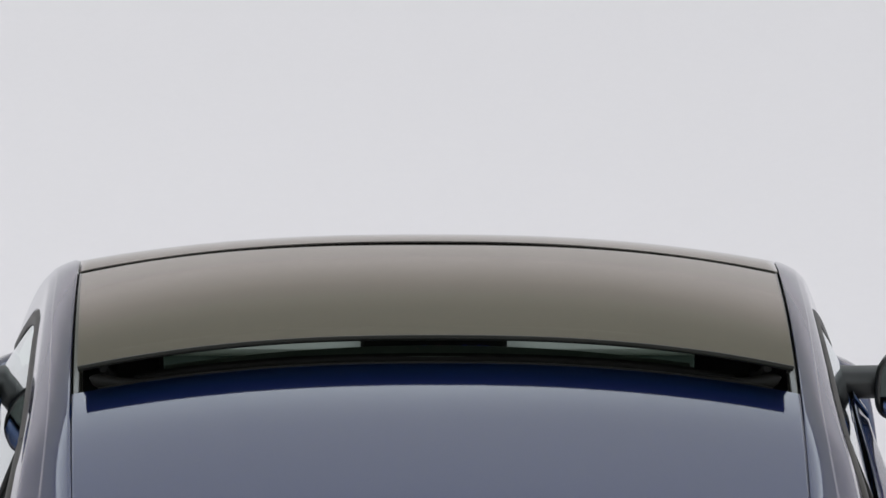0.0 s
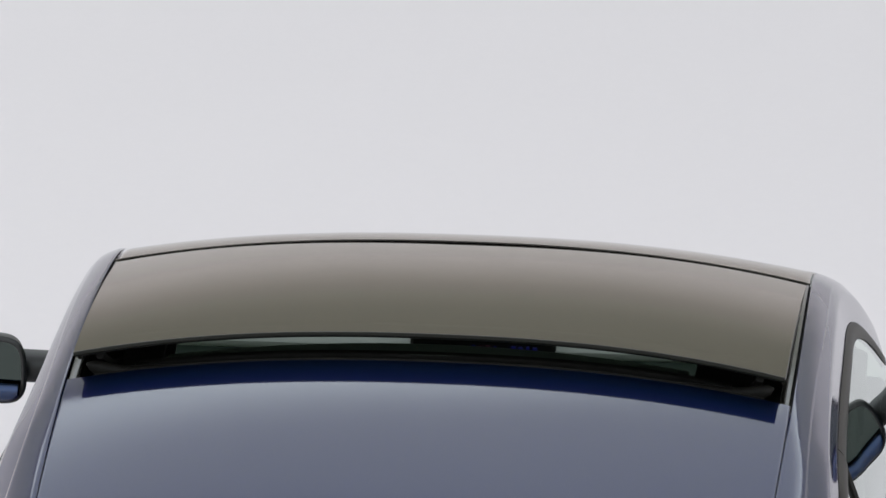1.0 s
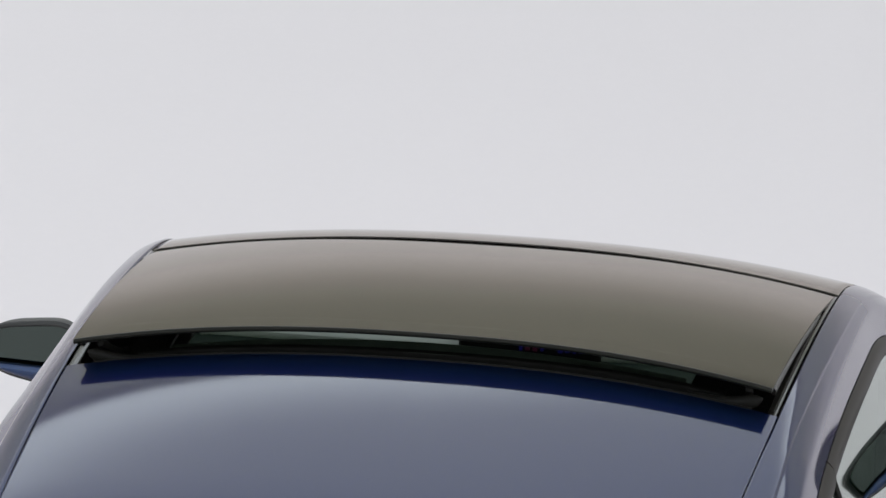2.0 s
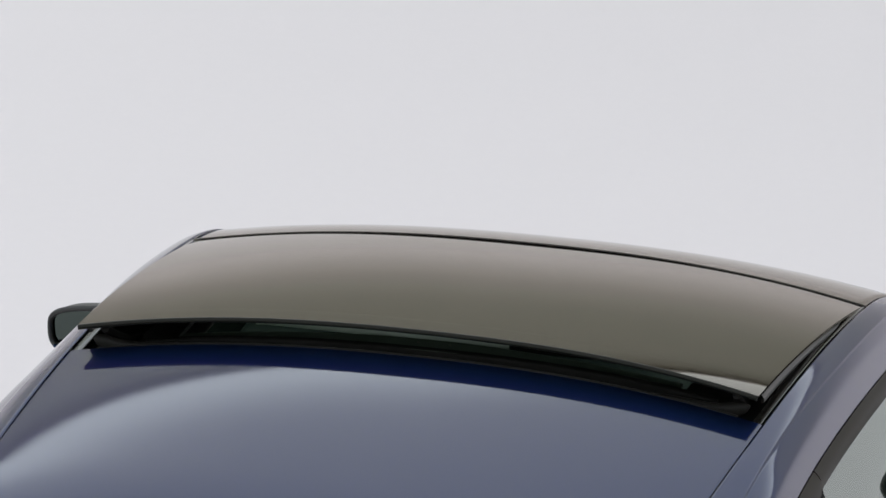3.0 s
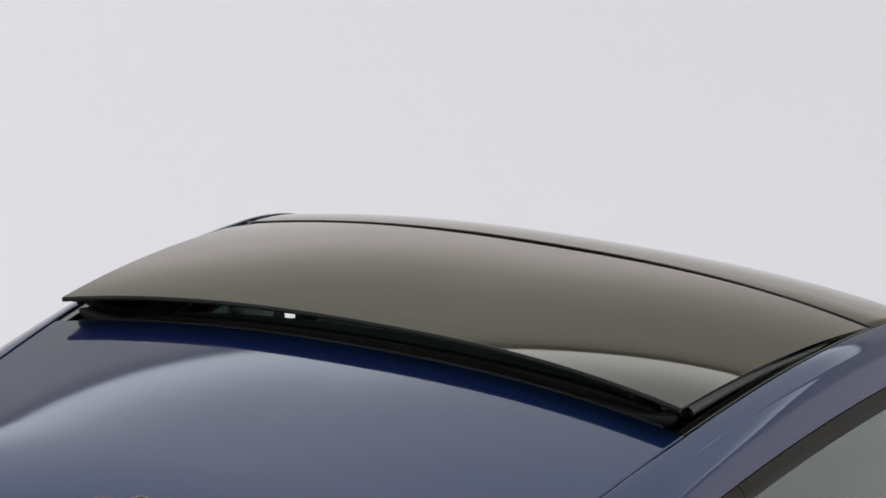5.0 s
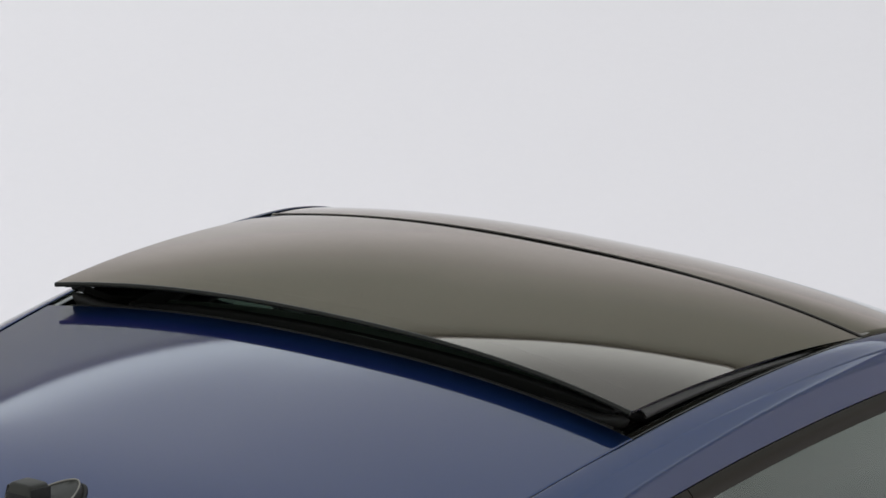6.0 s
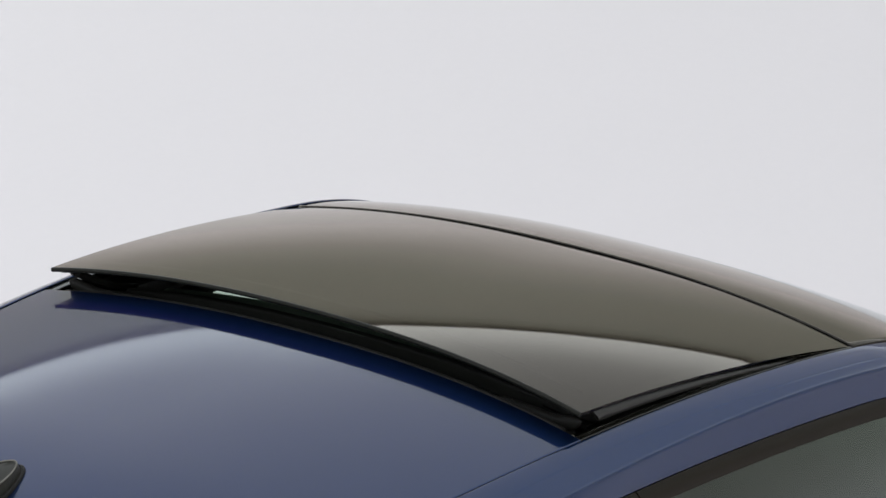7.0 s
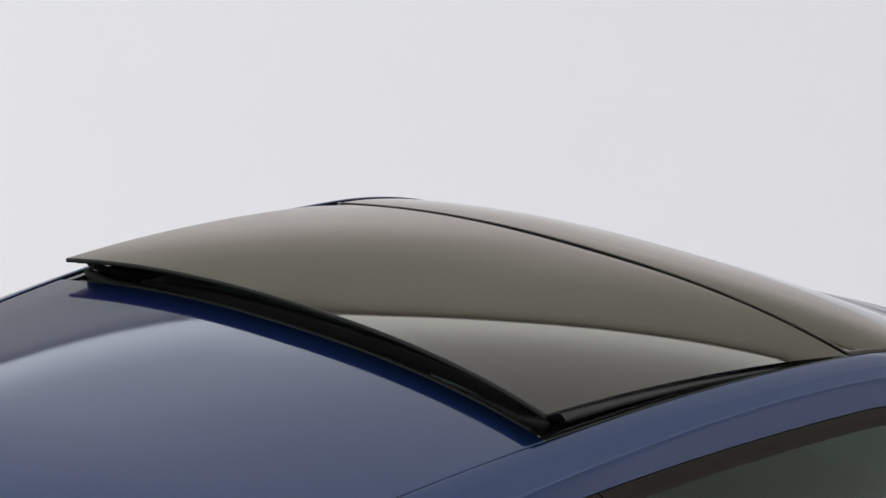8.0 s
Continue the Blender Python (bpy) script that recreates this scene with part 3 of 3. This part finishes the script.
# ---- Door mirrors.
def door_mirror(sign):
    cx, cy, cz = 0.984, 1.365, 0.885

    def power(c, e):
        return math.copysign(abs(c) ** e, c)

    def bowl(a, b, grow=1.0):
        """Rounded housing that tapers towards its outer end; b = 0 is the flat side with the glass."""
        x = 0.098 * power(math.cos(a), 0.55)
        z = (0.056 if math.sin(a) > 0 else 0.068) * power(math.sin(a), 0.6)
        k = math.cos(b * math.pi / 2) ** 0.6
        taper = 1.20 - 0.46 * (x / 0.098 + 1) / 2
        y = 0.085 * math.sin(b * math.pi / 2)
        return Vector((sign * (cx + x * k * grow), cy - 0.045 + y * grow + 0.10 * x, cz + z * k * taper * grow + 0.004))

    ang = 2 * math.pi
    bm = sheet(lambda u, v: bowl(u * ang, v), 48, 14)
    bmesh.ops.remove_doubles(bm, verts=bm.verts[:], dist=0.0002)
    shell = part("door_mirror", bm, SATIN_BLACK, car, "black door mirror with blue lower cover")
    rim = [bowl(ang * k / 48, 0.0) + Vector((0, -0.002, 0)) for k in range(49)]
    part("mirror_rim", sweep(rim, ring_section(0.006, 8), (0, 1, 0)), SATIN_BLACK, shell)
    mid = Vector((sign * cx, cy - 0.040, cz + 0.006))
    bm = bmesh.new()
    ring = [mid + (bowl(ang * k / 48, 0.0) - Vector((sign * cx, cy - 0.045, cz + 0.006))) * 0.95 + Vector((0, 0.001, 0)) for k in range(48)]
    bm.faces.new([bm.verts.new((p.x, p.y, max(p.z, cz - 0.026))) for p in ring])
    part("mirror_glass", bm, MIRROR_GLASS, shell, "mirror glass with a dim reflection put into its colour", smooth=False, solid=0.003)

    # The lip covers the lower glass, drawing the blue car side reflected there.
    def chin_and_reflection(u, v):
        p = bowl(ang * lerp(0.60, 0.90, u), 0.0, 1.0)
        return (p.x, p.y - 0.008 - 0.010 * math.sin(math.pi * v), lerp(min(p.z, cz - 0.032), cz - 0.028, v))

    part("chin_and_reflection", sheet(chin_and_reflection, 40, 6), PAINT, shell, "blue lower lip, raised to include the car's side reflected in the glass", solid=0.003)
    part("lower_cover", sheet(lambda u, v: bowl(math.pi * lerp(1.08, 1.92, u), lerp(0.02, 0.8, v), 1.02), 30, 12), PAINT, shell, "blue lower cover")
    part("mirror_arm", sweep([(sign * 0.801, cy + 0.005, cz - 0.012), (sign * 0.84, cy + 0.002, cz - 0.014), (sign * 0.90, cy, cz - 0.012), (sign * 0.93, cy, cz - 0.010)], round_section(0.070, 0.056, 0.020)), SATIN_BLACK, shell, "black mirror arm")


both(door_mirror)


# ---- Roof aerial.
def aerial():
    mid = -0.812
    z = roof_z(0, -0.80) + 0.004
    steps = [(1.0, 0.0), (0.99, 0.007), (0.95, 0.011), (0.89, 0.021), (0.86, 0.0240), (0.80, 0.0245), (0.78, 0.0232), (0.5, 0.0245), (0.0, 0.0255)]

    def foot(u, v):
        """Flat-topped plinth with a flared skirt, narrowing towards the front."""
        a = 2 * math.pi * u
        r, h = steps[min(int(round(v * 8)), 8)]
        x, y = 0.036 * r * math.cos(a), 0.074 * r * math.sin(a)
        return (x * (1 - 0.35 * (y / 0.074)), mid + y, roof_z(0, mid + y) + h * (1 - 0.25 * y / 0.074) - 0.001)

    def ring(r, h):
        return [(0.036 * r * math.cos(a) * (1 - 0.35 * r * math.sin(a)), mid + 0.074 * r * math.sin(a), roof_z(0, mid + 0.074 * r * math.sin(a)) + h * (1 - 0.25 * r * math.sin(a))) for a in [2 * math.pi * k / 36 for k in range(37)]]

    base = part("aerial", sheet(foot, 40, 8), AERIAL_MAT, car, "olive grey rubber roof aerial")
    part("base_gasket", sweep(ring(1.05, 0.002), ring_section(0.004)), RUBBER, base)
    # Thin ring in a paler colour draws the highlight along the plinth's edge.
    part("edge_highlight", sweep(ring(0.86, 0.0232), ring_section(0.0014, 6)), BRACKET, base, "pale bead drawn as the highlight on the plinth's edge")
    block = part("socket", soft_box((0.046, 0.058, 0.044), (0, mid - 0.064, z + 0.043), 0.006, 3, (-12, 0, 0), lambda c: (c.x * (0.86 if c.z > 0 else 1.12), c.y * (0.82 if c.z > 0 else 1.15), c.z)), AERIAL_MAT, base, "olive grey hinge block of the mast")
    for sign in (1, -1):
        part("socket_face", soft_box((0.005, 0.048, 0.032), (sign * 0.0228, mid - 0.064, z + 0.044), 0.002, 2, (-12, -sign * 7, 0)), RUBBER, block, "black recessed cheek")
    part("rear_cheek", soft_box((0.038, 0.005, 0.032), (0, mid - 0.0938, z + 0.040), 0.002, 2, (-14, 0, 0)), RUBBER, block, "black recessed cheek")
    part("mast", sweep([(0, mid - 0.080, z + 0.034), (0, mid - 0.33, z + 0.066)], ring_section(0.006, 10)), SATIN_BLACK, base, "black aerial mast")


aerial()


# ---- Cabin.
def seat(sign):
    x = sign * 0.36
    y = 0.30
    cushion = part("seat", soft_box((0.50, 0.52, 0.16), (x, y + 0.42, 0.52), 0.05, 4), FABRIC, car, "grey fabric front seat")
    part("backrest", soft_box((0.48, 0.13, 0.60), (x, y + 0.10, 0.82), 0.05, 4, (14, 0, 0)), FABRIC, cushion)
    part("headrest", soft_box((0.30, 0.11, 0.27), (x, y + 0.05, 1.135), 0.04, 4, (8, 0, 0)), FABRIC, cushion, "dark headrest")


both(seat)


def cabin():
    part("floor_pan", soft_box((1.5, 3.6, 0.06), (0, 0.55, 0.24), 0.02), SATIN_BLACK, car, "dark floor pan")
    dash = part("dashboard", soft_box((1.40, 0.50, 0.36), (0, 1.30, 0.76), 0.07, 5), DASH, car, "dark plastic dashboard")
    part("defroster_panel", soft_box((1.30, 0.20, 0.02), (0, 1.435, 0.945), 0.008, 2), PALE_DASH, dash, "pale grey defroster panel at the windscreen foot")
    display = part("centre_display", soft_box((0.286, 0.08, 0.09), (0.018, 1.370, 0.953), 0.012, 3), RUBBER, car, "black raised display with blue and red readouts")
    for k, (dx, mat) in enumerate(((0.0, BLUE_DIGITS), (0.013, RED_DIGITS), (0.028, RED_DIGITS), (0.042, BLUE_DIGITS), (0.078, BLUE_DIGITS), (0.092, BLUE_DIGITS), (0.106, BLUE_DIGITS), (0.120, BLUE_DIGITS))):
        part("readout_bar", soft_box((0.009 if k % 3 else 0.006, 0.003, 0.007 if k % 2 else 0.010), (dx, 1.3288, 0.960), 0.001, 1), mat, display)
    part("instrument_cowl", soft_box((0.34, 0.22, 0.09), (-0.36, 1.10, 0.885), 0.035, 4), DASH, dash)
    ring = [(-0.36 + 0.185 * math.cos(a), 0.95 - 0.185 * 0.42 * math.sin(a), 0.92 + 0.185 * 0.9 * math.sin(a)) for a in [2 * math.pi * k / 48 for k in range(49)]]
    wheel_ob = part("steering_wheel", sweep(ring, ring_section(0.014, 10), (0, -0.9, -0.42)), SATIN_BLACK, car, "black steering wheel")
    part("hub", soft_box((0.17, 0.06, 0.12), (-0.36, 0.96, 0.92), 0.025, 3, (-25, 0, 0)), SATIN_BLACK, wheel_ob)
    part("rear_bench", soft_box((1.15, 0.50, 0.22), (0, -0.35, 0.52), 0.06, 4), FABRIC, car, "dark rear bench")
    part("bench_back", soft_box((1.10, 0.14, 0.52), (0, -0.70, 0.82), 0.05, 4, (22, 0, 0)), FABRIC, car, "dark rear bench back")

    def lining(u, v):
        s = 2 * u - 1
        y = lerp(0.06, -0.92, v)
        return (s * (ditch_x(y) - 0.01), y, roof_z(s, y) - 0.04 - 0.01 * (v > 0.02))

    part("headliner", sheet(lining, 30, 20), HEADLINER, car, "grey fabric headliner", solid=0.006)
    for sign in (1, -1):
        def flank(u, v):
            y = lerp(-0.85, 1.05, u)
            return (sign * lerp(0.420 + 0.0766 * y, trim_x(y) - 0.030, v), y, lerp(ditch_z(y) - 0.050, trim_z(y) - 0.022, v) + 0.012 * math.sin(math.pi * v))

        part("headliner_flank", sheet(flank, 40, 8), HEADLINER, car, "grey fabric headliner over the doors", solid=0.006)
        part("pillar_trim", sheet(lambda u, v: (sign * lerp(0.770, 0.690, u), lerp(1.385, 1.50, u), lerp(0.78, 0.955, v)), 6, 6), DASH, car, "dark inner trim of the front pillar", solid=0.006)
        part("door_card", sheet(lambda u, v: (sign * (0.78 - 0.03 * v), lerp(-0.9, 1.5, u), lerp(0.30, 0.86, v)), 10, 6), DASH, car, "dark inner door trim", solid=0.01)
    part("firewall", soft_box((1.5, 0.05, 0.7), (0, 1.63, 0.6), 0.01, 2), SATIN_BLACK, car, "dark bulkhead")
    part("rear_bulkhead", soft_box((1.2, 0.05, 0.6), (0, -1.28, 0.55), 0.01, 2), SATIN_BLACK, car, "dark luggage bulkhead")


cabin()
